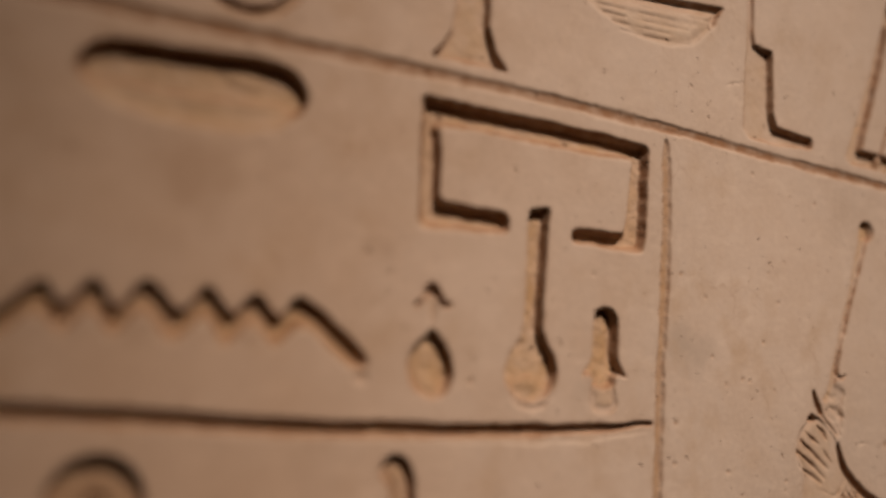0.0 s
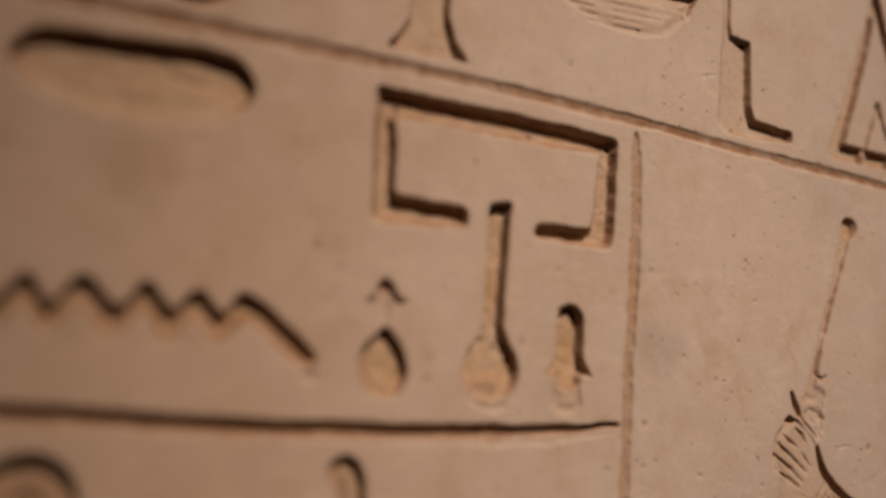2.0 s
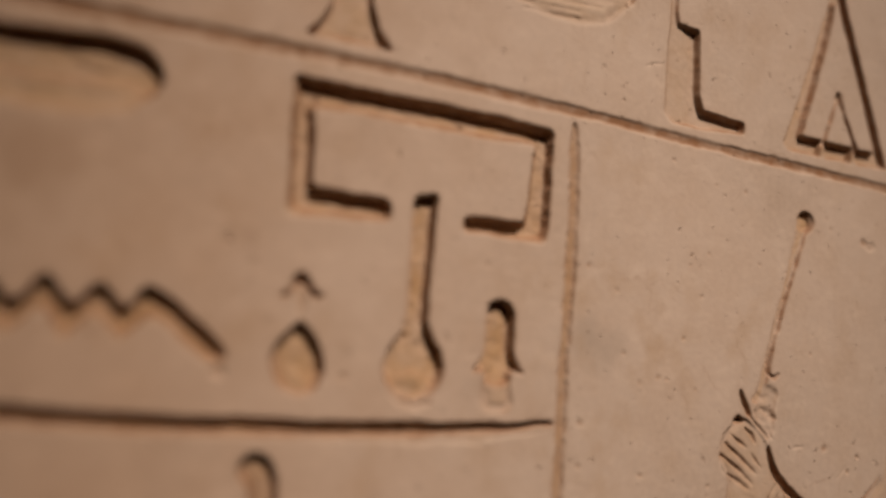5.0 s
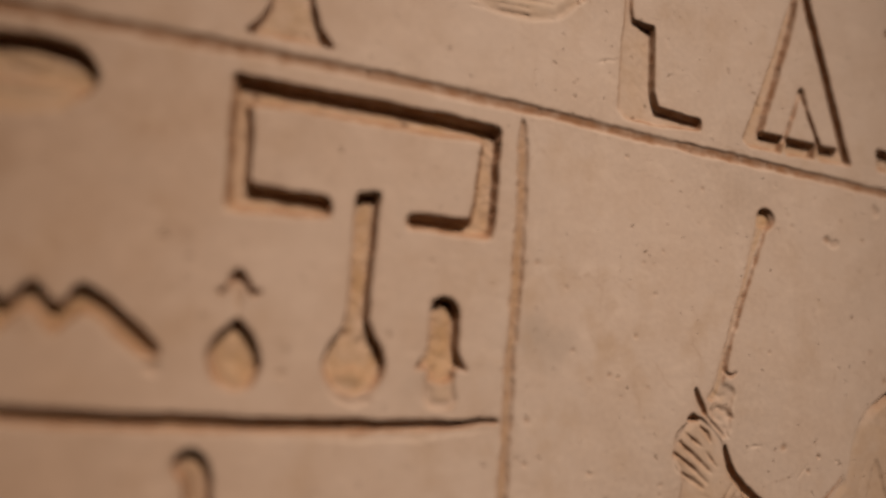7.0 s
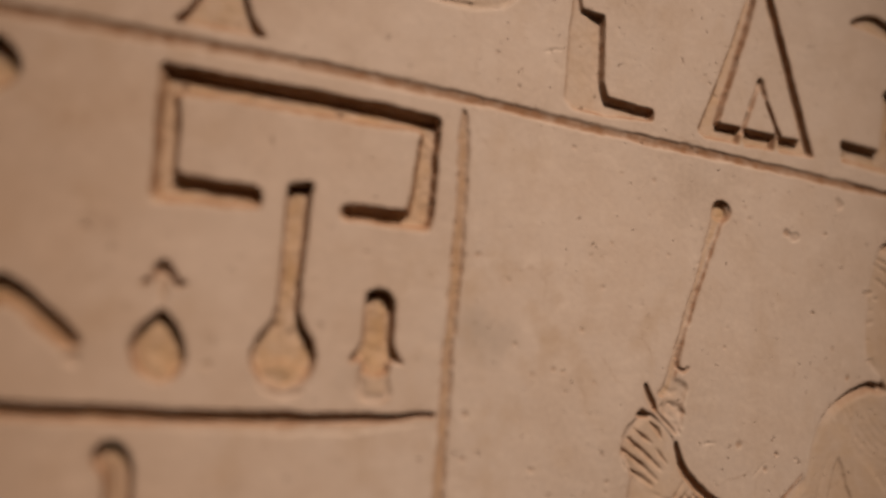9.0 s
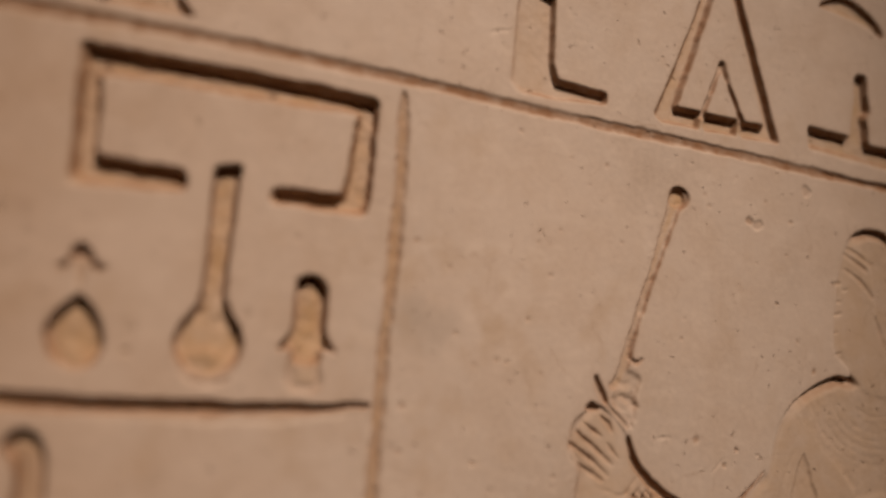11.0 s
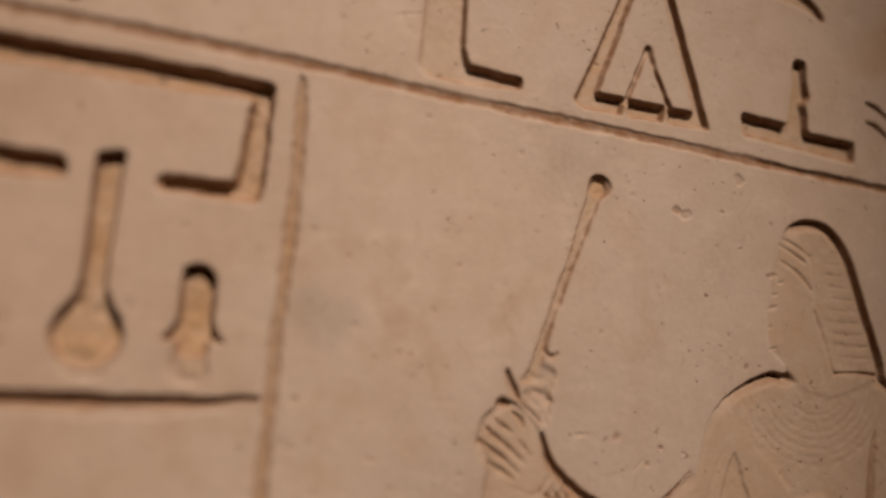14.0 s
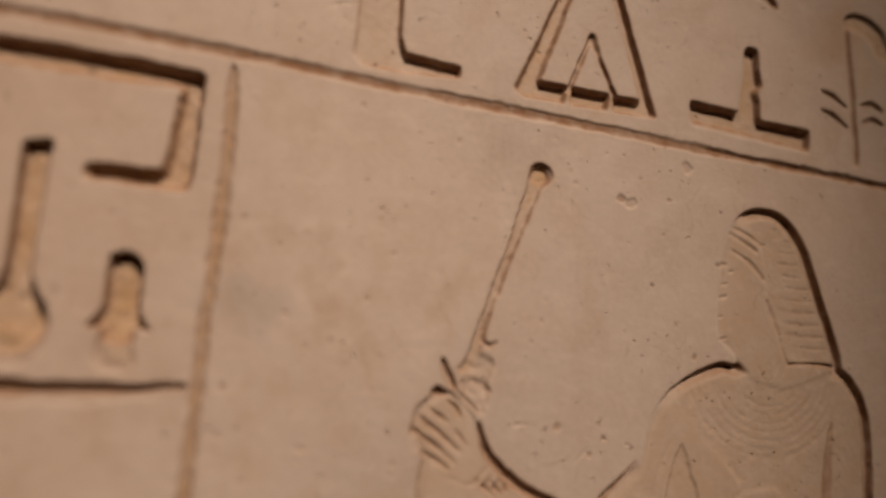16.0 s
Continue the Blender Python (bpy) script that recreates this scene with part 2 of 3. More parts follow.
def cut(form, deep, steep=0.09, soft=0.35, rise=0.0, reach=1.0, ragged=0.035, tooled=0.03, dust=0.8, add=False, fade=0.0, lift=0.0, stain_shade=0.0, blunt=0, ramp=(), left=0.0):
    """Sinks a form into the face for the newest carving. steep, soft: how wide its upper and its lower slope are;
    rise: how far the floor swells up again towards the middle, over reach;
    fade, lift: how much of its depth a left-hand and a lower edge lose; stain_shade: brown staining and painted shade
    all over it; blunt: how far its corners are rounded;
    left: how much wider a left-hand slope is; ramp: u, share of the depth there, u, share there;
    dust: ochre tint of its floor, dust with painted bounce light."""
    win, d = form
    if blunt:
        d = blurred(blurred(d, blunt), blunt)
    d = d + ragged * RAGGED[win]
    gv, gu = np.gradient(d, STEP)
    upward = np.clip(gv / np.maximum(np.hypot(gu, gv), 1e-6), -1, 1)
    upward = blurred(blurred(upward, 5), 5)
    deep = deep * (1 - fade * ease((blurred(blurred(np.clip(gu / np.maximum(np.hypot(gu, gv), 1e-6), -1, 1), 5), 5) - 0.35) / 0.5))
    deep = deep * (1 - lift * ease(upward))
    if ramp:
        deep = deep * np.interp(AXIS_U[win[1]], ramp[::2], ramp[1::2])[None, :]
    wide = steep + (soft - steep) * ease(0.12 + 0.88 * upward)
    if left:
        wide = wide + left * ease(blurred(blurred(np.clip(gu / np.maximum(np.hypot(gu, gv), 1e-6), -1, 1), 4), 4))
    s = ease(d / wide)
    depth = deep * s * (1 - rise * ease(d / reach)) + tooled * TOOLED[win] * s * np.minimum(1, deep / 0.2)
    if add:
        DEPTH[win] += np.maximum(depth, 0)
    else:
        DEPTH[win] = np.maximum(DEPTH[win], depth)
    DUST_BOUNCE[win] = np.maximum(DUST_BOUNCE[win], dust * ease((d - 0.04) / 0.3))
    STAIN_SHADE[win] = np.maximum(STAIN_SHADE[win], stain_shade * ease(d / 0.12))
    # which cells of the face belong to this carving
    k = len(CARVINGS) - 1
    rows, cols = np.arange(NY + 1)[win[0]] // CELL, np.arange(NX + 1)[win[1]] // CELL
    near = np.full(OWNER.shape, -1e9)
    jj, ii = np.meshgrid(np.minimum(rows, NY // CELL - 1), np.minimum(cols, NX // CELL - 1), indexing="ij")
    np.maximum.at(near, (jj, ii), d)
    mine = (near > -0.22) & (near > NEAREST)
    # cells that touch the cut along their lower or left side
    OWNER[mine], NEAREST[mine] = k, near[mine]


def spare(form, share):
    """Leaves stone standing across a cut that is already sunk."""
    win, d = form
    DEPTH[win] *= 1 - share * ease((d + 0.05 * RAGGED[win]) / 0.16)


# ---- the carvings ----
carving("register_line", "long straight brown groove cut across the limestone wall", "carved line", "register lines", parts=[("double_groove", (36.5, -2, 57, 3)), ("groove", (-25, -2, 36.5, 3))])
cut(stroke([(-24, 0.9), (-9.7, 1.12), (-3.4, 1.24), (1.7, 1.3), (5.6, 1.32), (8, 1.3), (11.2, 1.22), (14.2, 1.16), (18, 0.98), (24, 0.78), (31.6, 0.55), (38.5, 0.27), (45.9, 0.03), (56, -0.4)], [0.7, 0.68, 0.66, 0.62, 0.6, 0.6, 0.6, 0.6, 0.6, 0.6, 0.58, 0.56, 0.54, 0.54]), 0.1, 0.13, 0.16, ragged=0.08, tooled=0.03, dust=0.2, stain_shade=1.1)
cut(stroke([(36.5, 0.42), (41, 0.2), (48.4, -0.05), (56, -0.3)], [0.1, 0.3, 0.3, 0.3]), 0.09, 0.1, 0.15, ragged=0.05, dust=0.5, add=True)
cut(stroke([(9, 1.3), (14, 1.1), (19, 0.9), (26, 0.68), (33, 0.5)], [0.1, 0.2, 0.16, 0.22, 0.1]), 0.03, 0.12, 0.12, ragged=0.04, dust=0.2, add=True)
carving("register_line", "straight dark groove below the signs, ending at an upright line", "carved line", "register lines", parts=[("tapered_end", (9.6, -14.5, 13.1, -12)), ("groove", (-25, -15, 9.6, -12))])
cut(stroke([(-24, -12.8), (-13.3, -13.08), (-8.2, -13.24), (-4.2, -13.45), (0.2, -13.52), (5.3, -13.5), (9.0, -13.38), (11.2, -13.26), (12.1, -13.1), (12.8, -13.08)], [0.75, 0.75, 0.75, 0.72, 0.7, 0.66, 0.56, 0.42, 0.3, 0.22]), 0.48, 0.09, 0.55, ragged=0.06, dust=0.8, stain_shade=0.4)
cut(stroke([(2.0, -13.86), (6.0, -13.84), (9.5, -13.7), (12.6, -13.38)], [0.2, 0.4, 0.5, 0.25]), 0.04, 0.2, 0.16, ragged=0.12, tooled=0.04, dust=0.2)
carving("register_line", "upright groove with ochre dust beside the house sign", "carved line", "register lines", parts=[("tapered_top", (12, -1, 15, 1.2)), ("groove", (12, -25, 15, -1))])
cut(stroke([(13.28, 0.5), (13.32, -0.4), (13.42, -2.4), (13.43, -5.5), (13.34, -8.8), (13.3, -11.6), (13.3, -13.5), (13.28, -17), (13.25, -24)], [0.3, 0.58, 0.66, 0.66, 0.64, 0.62, 0.6, 0.64, 0.64]), 0.13, 0.2, 0.2, ragged=0.09, tooled=0.05, dust=1.0, stain_shade=0.52)
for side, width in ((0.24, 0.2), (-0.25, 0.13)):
    cut(stroke([(13.34 + side * 0.8, -0.9), (13.42 + side, -2.4), (13.43 + side, -5.5), (13.34 + side, -8.8), (13.3 + side, -12), (13.28 + side, -17), (13.25 + side, -24)], [0.03, width, width * 0.7, width, width, width * 0.8, width]), 0.025, 0.07, 0.07, ragged=0.1, add=True, dust=0.8, stain_shade=0.65)

carving("loaf_sign", "long rounded loaf sign sunk deep into pale limestone", parts=[("rim", (-13, -1.0, -4, 1)), ("hollow", (-14, -4, -3, -1.0))])
cut(shape([(-12.5, -1.3), (-12.2, -0.55), (-11.4, -0.05), (-9.6, 0.12), (-7.6, 0.27), (-5.9, 0.32), (-4.95, 0.05), (-4.42, -0.75), (-4.6, -1.7), (-5.5, -2.45), (-7.2, -2.8), (-9.3, -2.82), (-11.1, -2.6), (-12.1, -2.1)]), 0.56, 0.12, 0.8, lift=0.55, tooled=0.05, stain_shade=0.08)
cut(stroke([(-11.7, -2.1), (-9.6, -2.45), (-7.2, -2.5), (-5.4, -2.2)], [0.5, 0.8, 0.9, 0.5]), 0.03, 0.3, 0.3, ragged=0.16, stain_shade=0.3, add=True)
cut(stroke([(-7.6, -0.75), (-6.6, -0.95), (-5.9, -0.85)], [0.2, 0.4, 0.2]), 0.06, 0.15, 0.2, ragged=0.12, add=True)

carving("house_sign", "angular house plan sign with an open doorway, sunk in limestone", parts=[("left_sill", (1.3, -6, 6, -3.6)), ("right_sill", (7, -6, 10.8, -3.6)), ("left_wall", (-1, -6, 1.8, -1.1)), ("right_wall", (10.4, -6, 13, -0.9)), ("roof_bar", (-1, -3, 13, 1))])
cut(shape([(0.25, 0.3), (3, 0.26), (6, 0.3), (9.6, 0.24), (12.25, 0.1), (12.14, -5.3), (7.86, -5.17), (7.88, -4.42), (10.88, -4.3), (11.2, -0.85), (8, -0.98), (4, -0.9), (1.28, -1.02), (1.42, -4.05), (4.78, -4.19), (4.86, -5.18), (0.45, -5.4)], False), 0.54, 0.14, 0.5, blunt=4, tooled=0.06, ragged=0.07, stain_shade=0.16, left=0.35)

carving("water_sign", "zigzag water ripple sign cut into limestone", parts=[("ripple", (a, -12.5, b, -7.5)) for a, b in ((-18, -13.75), (-13.75, -11.93), (-11.93, -10.31), (-10.31, -8.25), (-8.25, -6.45), (-6.45, -4.72), (-4.72, 0))])
cut(shape([(-16.6, -9.4), (-15.6, -8.7), (-14.6, -9.6), (-13.75, -9.72), (-12.68, -8.7), (-11.93, -9.45), (-11.1, -8.52), (-10.31, -9.42), (-9.4, -8.4), (-8.25, -9.38), (-7.35, -8.45), (-6.45, -9.38), (-5.65, -8.6), (-4.72, -9.38), (-3.87, -8.6), (-1.3, -10.66),
    (-1.7, -11.3), (-2.6, -10.75), (-3.8, -9.85), (-4.8, -10.7), (-5.7, -9.9), (-6.6, -10.75), (-7.4, -9.8), (-8.4, -10.7), (-9.5, -9.7), (-10.3, -10.6), (-11.1, -9.8), (-11.9, -10.6), (-12.7, -9.9), (-13.75, -10.8), (-14.8, -10.5), (-16.2, -10.3)]), 0.5, 0.1, 0.8, lift=0.35, stain_shade=0.3, dust=1.0)

carving("heart_sign", "small drop-shaped sign with a peaked cap in limestone", parts=[("cap", (0, -8.8, 3, -7)), ("drop", (0, -13, 3, -8.8))])
cut(shape([(0.56, -8.42), (0.92, -8.2), (1.07, -7.7), (1.4, -7.5), (1.7, -7.76), (1.97, -8.2), (2.36, -8.36), (1.9, -8.6), (1.66, -8.24), (1.38, -8.1), (1.12, -8.26), (0.84, -8.62)]), 0.4, 0.1, 0.3, ragged=0.05)
cut(stroke([(1.4, -8.2), (1.46, -8.8), (1.48, -9.5)], [0.6, 0.45, 0.3]), 0.1, 0.15, 0.3, dust=0.5)
cut(shape([(1.48, -9.42), (1.2, -9.72), (0.78, -10.15), (0.5, -10.75), (0.55, -11.3), (0.85, -11.95), (1.62, -12.35), (2.25, -12.1), (2.52, -11.5), (2.5, -10.85), (2.2, -10.15), (1.78, -9.68)]), 0.56, 0.11, 0.4, rise=0.3, reach=0.9, lift=0.55, tooled=0.06, stain_shade=0.16, dust=1.0)
# band of shade inside the drop's upper left edge, painted brown
cut(stroke([(1.3, -9.72), (0.88, -10.2), (0.66, -10.75), (0.68, -11.3)], [0.2, 0.34, 0.3, 0.1]), 0.03, 0.1, 0.1, add=True, ragged=0.08, stain_shade=0.7)

carving("lute_sign", "long-necked lute sign with a round body, sunk in limestone", parts=[("neck", (5, -9.2, 8, -3)), ("round_body", (4, -13, 8.5, -9.2))])
cut(shape([(5.74, -3.84), (6.85, -3.66), (6.78, -5), (6.74, -7), (6.72, -9.05), (6.98, -9.6), (7.42, -10.25), (7.6, -10.85), (7.5, -11.55), (7.12, -12.1), (6.36, -12.38), (5.5, -12.15), (5.02, -11.5), (4.94, -10.95), (5.15, -10.25), (5.66, -9.55), (5.82, -8.9), (5.76, -7), (5.74, -5)], False), 0.56, 0.12, 0.35, rise=0.3, reach=1.1, lift=0.55, tooled=0.07, ragged=0.05, stain_shade=0.12, dust=1.0, blunt=2)
cut(stroke([(5.2, -11.9), (5.7, -12.3), (6.4, -12.48), (7.1, -12.25), (7.45, -11.8)], [0.08, 0.2, 0.24, 0.2, 0.08]), 0.1, 0.08, 0.1, dust=0.3, add=True, ragged=0.06, stain_shade=0.35)
# left shoulder of the round body, darkened with painted shade
cut(stroke([(5.76, -9.4), (5.24, -10.25), (5.04, -10.9), (5.1, -11.5)], [0.16, 0.28, 0.26, 0.1]), 0.03, 0.1, 0.1, add=True, ragged=0.08, stain_shade=0.7)

carving("vase_sign", "small upright vase sign with flared sides, sunk in limestone", parts=[("vessel", (8, -11.3, 12, -7)), ("base", (8, -13, 12, -11.3))])
cut(shape([(9.42, -8.6), (9.5, -8.1), (9.86, -7.86), (10.28, -7.87), (10.66, -8.2), (10.78, -8.75), (10.8, -10.1), (11.1, -10.7), (11.36, -11.02), (10.85, -11.0), (10.72, -11.5), (10.1, -11.75), (9.5, -11.5), (9.4, -11.05), (8.88, -11.0), (9.2, -10.55), (9.44, -10.15), (9.44, -9.5)]), 0.6, 0.12, 0.4, rise=0.25, reach=0.8, lift=0.5, tooled=0.07, stain_shade=0.14, dust=1.0)
cut(shape([(9.46, -11.3), (9.46, -11.9), (9.55, -12.3), (9.9, -12.52), (10.45, -12.52), (10.8, -12.28), (10.76, -11.85), (10.6, -11.3)]), 0.13, 0.09, 0.1, rise=0.6, reach=0.35, tooled=0.04, dust=0.4)
cut(stroke([(9.42, -11.7), (9.5, -12.25), (9.85, -12.54), (10.5, -12.54), (10.82, -12.25), (10.72, -11.7)], [0.1, 0.18, 0.2, 0.24, 0.22, 0.12]), 0.1, 0.08, 0.1, dust=0.3, add=True, ragged=0.06, stain_shade=0.45)

carving("round_sign", "round disc sign with a raised centre, sunk in limestone")
ring = [(-10.25 + 1.55 * math.cos(a), -15.95 + 1.6 * math.sin(a)) for a in np.linspace(0, 2 * math.pi, 16)[:-1]]
core = [(-10.25 + 0.5 * math.cos(a), -16.15 + 0.5 * math.sin(a)) for a in np.linspace(0, 2 * math.pi, 10)[:-1]]
cut(shape(ring), 0.56, 0.12, 0.7, stain_shade=0.55)
cut(shape(core), 0.2, 0.12, 0.3, add=True)

carving("reed_sign", "upright sign with a rounded head, sunk in limestone")
cut(shape([(0.3, -20), (0.2, -16.3), (-0.25, -15.3), (-0.28, -14.8), (0.05, -14.45), (0.62, -14.47), (1.05, -15.0), (1.22, -16.1), (1.3, -20)]), 0.54, 0.12, 0.5, rise=0.3, reach=0.6, stain_shade=0.35)

carving("ring_sign", "rounded ring sign standing on the upper register line")
hoop = [(-7.1 + 2.2 * math.cos(a), 4.3 + 2.25 * math.sin(a)) for a in np.linspace(0, 2 * math.pi, 20)]
cut(stroke(hoop, 0.55), 0.26, 0.1, 0.4)

carving("pillar_sign", "pillar sign with a flared foot, sunk in limestone", parts=[("shaft", (0, 3.2, 5, 14)), ("foot", (0, 1, 5, 3.2))])
cut(shape([(1.6, 12), (1.58, 4.8), (1.5, 3.5), (1.1, 2.65), (0.5, 2.05), (2.3, 1.95), (4.4, 2.05), (3.7, 2.85), (3.28, 3.95), (3.25, 5.3), (3.25, 12)], False), 0.42, 0.12, 0.5, rise=0.15, dust=0.6)

carving("basket_sign", "shallow basket sign with incised weave lines, in limestone", parts=[("rim", (7, 6.95, 18, 9)), ("weave", (7, 4, 18, 6.95))])
cut(shape([(7.6, 7.4), (12.5, 7.85), (16.75, 8.3), (16.3, 7.1), (14.95, 5.75), (13.4, 5.3), (11.3, 5.35), (9, 6.0), (8, 6.6)], False), 0.36, 0.1, 0.4, rise=0.88, reach=0.8, dust=0.3, tooled=0.012, lift=0.8)
for k in range(5):
    cut(stroke([(8.3 + 0.5 * k, 6.9 - 0.33 * k), (11.5, 7.1 - 0.38 * k), (15.8 - 0.3 * k, 7.4 - 0.4 * k)], 0.12), 0.05, 0.05, 0.06, ragged=0.07, dust=0.2, add=True)

carving("leg_sign", "stepped lower leg and foot sign, sunk in limestone", parts=[("shin", (17, 3.3, 22, 14)), ("foot", (17, 1, 24.5, 3.3))])
cut(shape([(18.98, 12), (18.98, 7.5), (19.1, 6.85), (20.38, 6.77), (20.48, 3.3), (20.75, 2.6), (23.45, 2.45), (23.47, 1.75), (20.8, 1.55), (18.8, 1.56), (18.22, 1.95), (18.28, 5), (18.45, 7.4), (18.4, 12)], False), 0.4, 0.09, 0.3, dust=0.3, blunt=2, tooled=0.018, ragged=0.05, ramp=(18.3, 0.25, 20.2, 1.0), left=0.15)

carving("bread_cone_sign", "tall triangular sign holding a smaller triangle, sunk in limestone", parts=[("inner_cone", (28.7, 2.45, 31.9, 6)), ("outer_cone", (25, 1, 35, 14))])
cut(shape([(29.9, 12.2), (28.2, 7.3), (26.02, 1.8), (26.55, 1.45), (30, 1.42), (33.98, 1.5), (33.8, 1.95), (31.9, 7.4), (30.2, 12.2)], False, [([(29.95, 10.6), (29.2, 7.6), (27.5, 2.5), (32.9, 2.38), (31.2, 7.3)], False)]), 0.4, 0.1, 0.35, blunt=2, ragged=0.06, tooled=0.022, dust=0.65, left=0.3)
for u in (28.92, 31.24):
    spare(stroke([(u + 0.05, 2.9), (u + 0.12, 2.2), (u + 0.02, 1.2)], [0.55, 0.5, 0.55], False), 0.95)
cut(stroke([(29.0, 2.2), (29.75, 4.3), (30.15, 5.2), (30.5, 4.4), (31.62, 2.1)], [0.36, 0.3, 0.46, 0.32, 0.36], False), 0.24, 0.1, 0.2, ragged=0.09)

carving("stand_sign", "upturned T-shaped stand sign, sunk in limestone", parts=[("post", (38.8, 2.6, 40.6, 7)), ("base_bar", (35, 0.5, 44, 2.9))])
cut(shape([(35.88, 2.9), (38.86, 2.72), (39.15, 5), (39.12, 6.25), (39.5, 6.55), (40.02, 6.42), (40.12, 5.3), (40.32, 4.4), (40.12, 3.9), (40.18, 2.6), (40.4, 2.48), (43.38, 2.42), (43.42, 1.0), (35.9, 1.5)], False), 0.44, 0.1, 0.8, blunt=2, ragged=0.05)

carving("crescent_sign", "curved crescent edge of a sign high on the wall")
cut(shape([(36.6, 9.9), (37.6, 10.65), (38.8, 10.8), (40.2, 10.25), (41.0, 9.6), (41.35, 8.85), (40.3, 9.2), (38.8, 9.5)]), 0.3, 0.09, 0.8)

carving("plant_sign", "slender sedge plant sign with paired leaves in limestone", parts=[("leaf", (43.5, 3.95, 45.85, 5.4)), ("leaf", (43.5, 2.6, 45.85, 3.95)), ("leaf", (46.75, 4.1, 49, 5.4)), ("leaf", (46.75, 3, 49, 4.1)), ("stem", (43, 0, 51, 12))])
cut(shape([(45.8, 9.4), (46.6, 9.9), (47.65, 9.75), (48.7, 9.0), (49.2, 7.5), (48.3, 7.2), (47.4, 8.3), (46.5, 8.6), (45.9, 8.5)]), 0.24, 0.12, 0.9, rise=0.3)
cut(stroke([(46.0, 8.8), (46.1, 6.9), (46.3, 4.8), (46.4, 3.4), (46.45, 2.4), (46.5, 1.0)], [0.3, 0.5, 0.5, 0.4, 0.55, 0.5]), 0.2, 0.14, 0.25, dust=0.6, stain_shade=0.2, fade=0.4)
for a, b, c in (((44.2, 4.86), (45.0, 4.66), (45.85, 4.15)), ((44.2, 3.74), (45.0, 3.56), (45.9, 2.98)), ((46.85, 4.4), (47.7, 4.62), (48.4, 4.32)), ((46.95, 3.42), (47.7, 3.7), (48.45, 3.5))):
    cut(stroke([a, b, c], [0.16, 0.36, 0.22]), 0.2, 0.1, 0.25, stain_shade=0.2)

carving("carved_staff", "thin slanting staff carved in sunk relief", "carved relief", "carved figure", parts=[("knob", (26.8, -3.3, 29, -1)), ("shaft", (23, -12, 29, -3.3))])
cut(shape([(27.1, -2.4), (27.22, -1.9), (27.68, -1.66), (28.22, -1.86), (28.38, -2.4), (27.86, -2.95), (27.55, -3.7), (27.16, -4.7), (26.8, -5.7), (26.15, -7.6), (25.8, -8.65), (25.48, -10.0), (25.2, -11.2), (24.85, -11.8), (24.25, -11.7), (24.62, -11.1), (24.9, -10.1), (25.25, -9.0), (25.9, -6.95), (26.28, -5.75), (26.62, -4.4), (27.02, -3.1)]), 0.16, 0.08, 0.14, dust=1.0, tooled=0.03, ragged=0.06, blunt=1)
# groove along the right edge, its shadow line painted in dark brown
cut(stroke([(27.72, -3.1), (27.5, -3.7), (27.14, -4.6), (26.78, -5.65), (26.45, -6.5), (26.12, -7.5), (25.76, -8.6), (25.46, -9.6), (25.36, -10.3), (25.7, -10.52), (26.08, -10.3)], [0.1, 0.12, 0.14, 0.18, 0.18, 0.14, 0.12, 0.12, 0.2, 0.34, 0.12]), 0.13, 0.07, 0.1, ragged=0.07, add=True, dust=0.4, stain_shade=0.8)
cut(shape([(27.25, -2.4), (27.35, -2.0), (27.7, -1.8), (28.1, -1.95), (28.25, -2.4), (28.0, -2.75), (27.5, -2.75)]), 0.16, 0.09, 0.3, add=True, dust=0.3)

carving("carved_figure", "shallow sunk relief of a wigged figure grasping a staff", "carved relief", "carved figure")
# fist and forearm
fist = [(22.28, -14.5), (22.38, -13.85), (22.82, -13.12), (23.35, -12.62), (23.9, -12.6), (24.4, -12.9), (24.96, -13.35), (25.3, -13.8), (25.55, -14.6), (25.75, -15.3), (25.4, -16.2), (24.3, -16.5), (23.1, -16.0), (22.62, -15.1)]
forearm = [(25.3, -14.2), (25.6, -14.6), (25.95, -15.15), (26.65, -15.76), (27.56, -16.45), (28.9, -17.1), (31.5, -18.4), (31, -22), (26, -20.5), (23.2, -18.6), (22.78, -17.2), (22.9, -15.6), (23.8, -14.6), (24.6, -14.2)]
cut(joined(fist, forearm), 0.22, 0.1, 0.25, rise=0.6, reach=0.5, tooled=0.012, dust=0.35, fade=0.2, lift=0.4, ramp=(23.5, 1.0, 24.4, 0.3))
cut(stroke([(25.4, -13.95), (25.6, -14.6), (25.9, -15.25), (26.4, -15.8), (27.1, -16.4), (28.1, -16.97), (29.1, -17.35), (31.5, -18.55)], [0.16, 0.34, 0.44, 0.5, 0.5, 0.5, 0.5, 0.5]), 0.3, 0.1, 0.25, dust=0.4, ragged=0.05, add=True, lift=0.7)
cut(stroke([(22.3, -13.95), (22.66, -13.32), (23.05, -12.9)], [0.1, 0.3, 0.1]), 0.14, 0.08, 0.12, dust=0.4, ragged=0.06, add=True, stain_shade=0.4)
cut(stroke([(23.1, -12.74), (23.4, -12.62), (23.72, -12.72)], [0.16, 0.42, 0.16]), 0.24, 0.08, 0.12, dust=0.4, ragged=0.06, add=True, stain_shade=0.4)
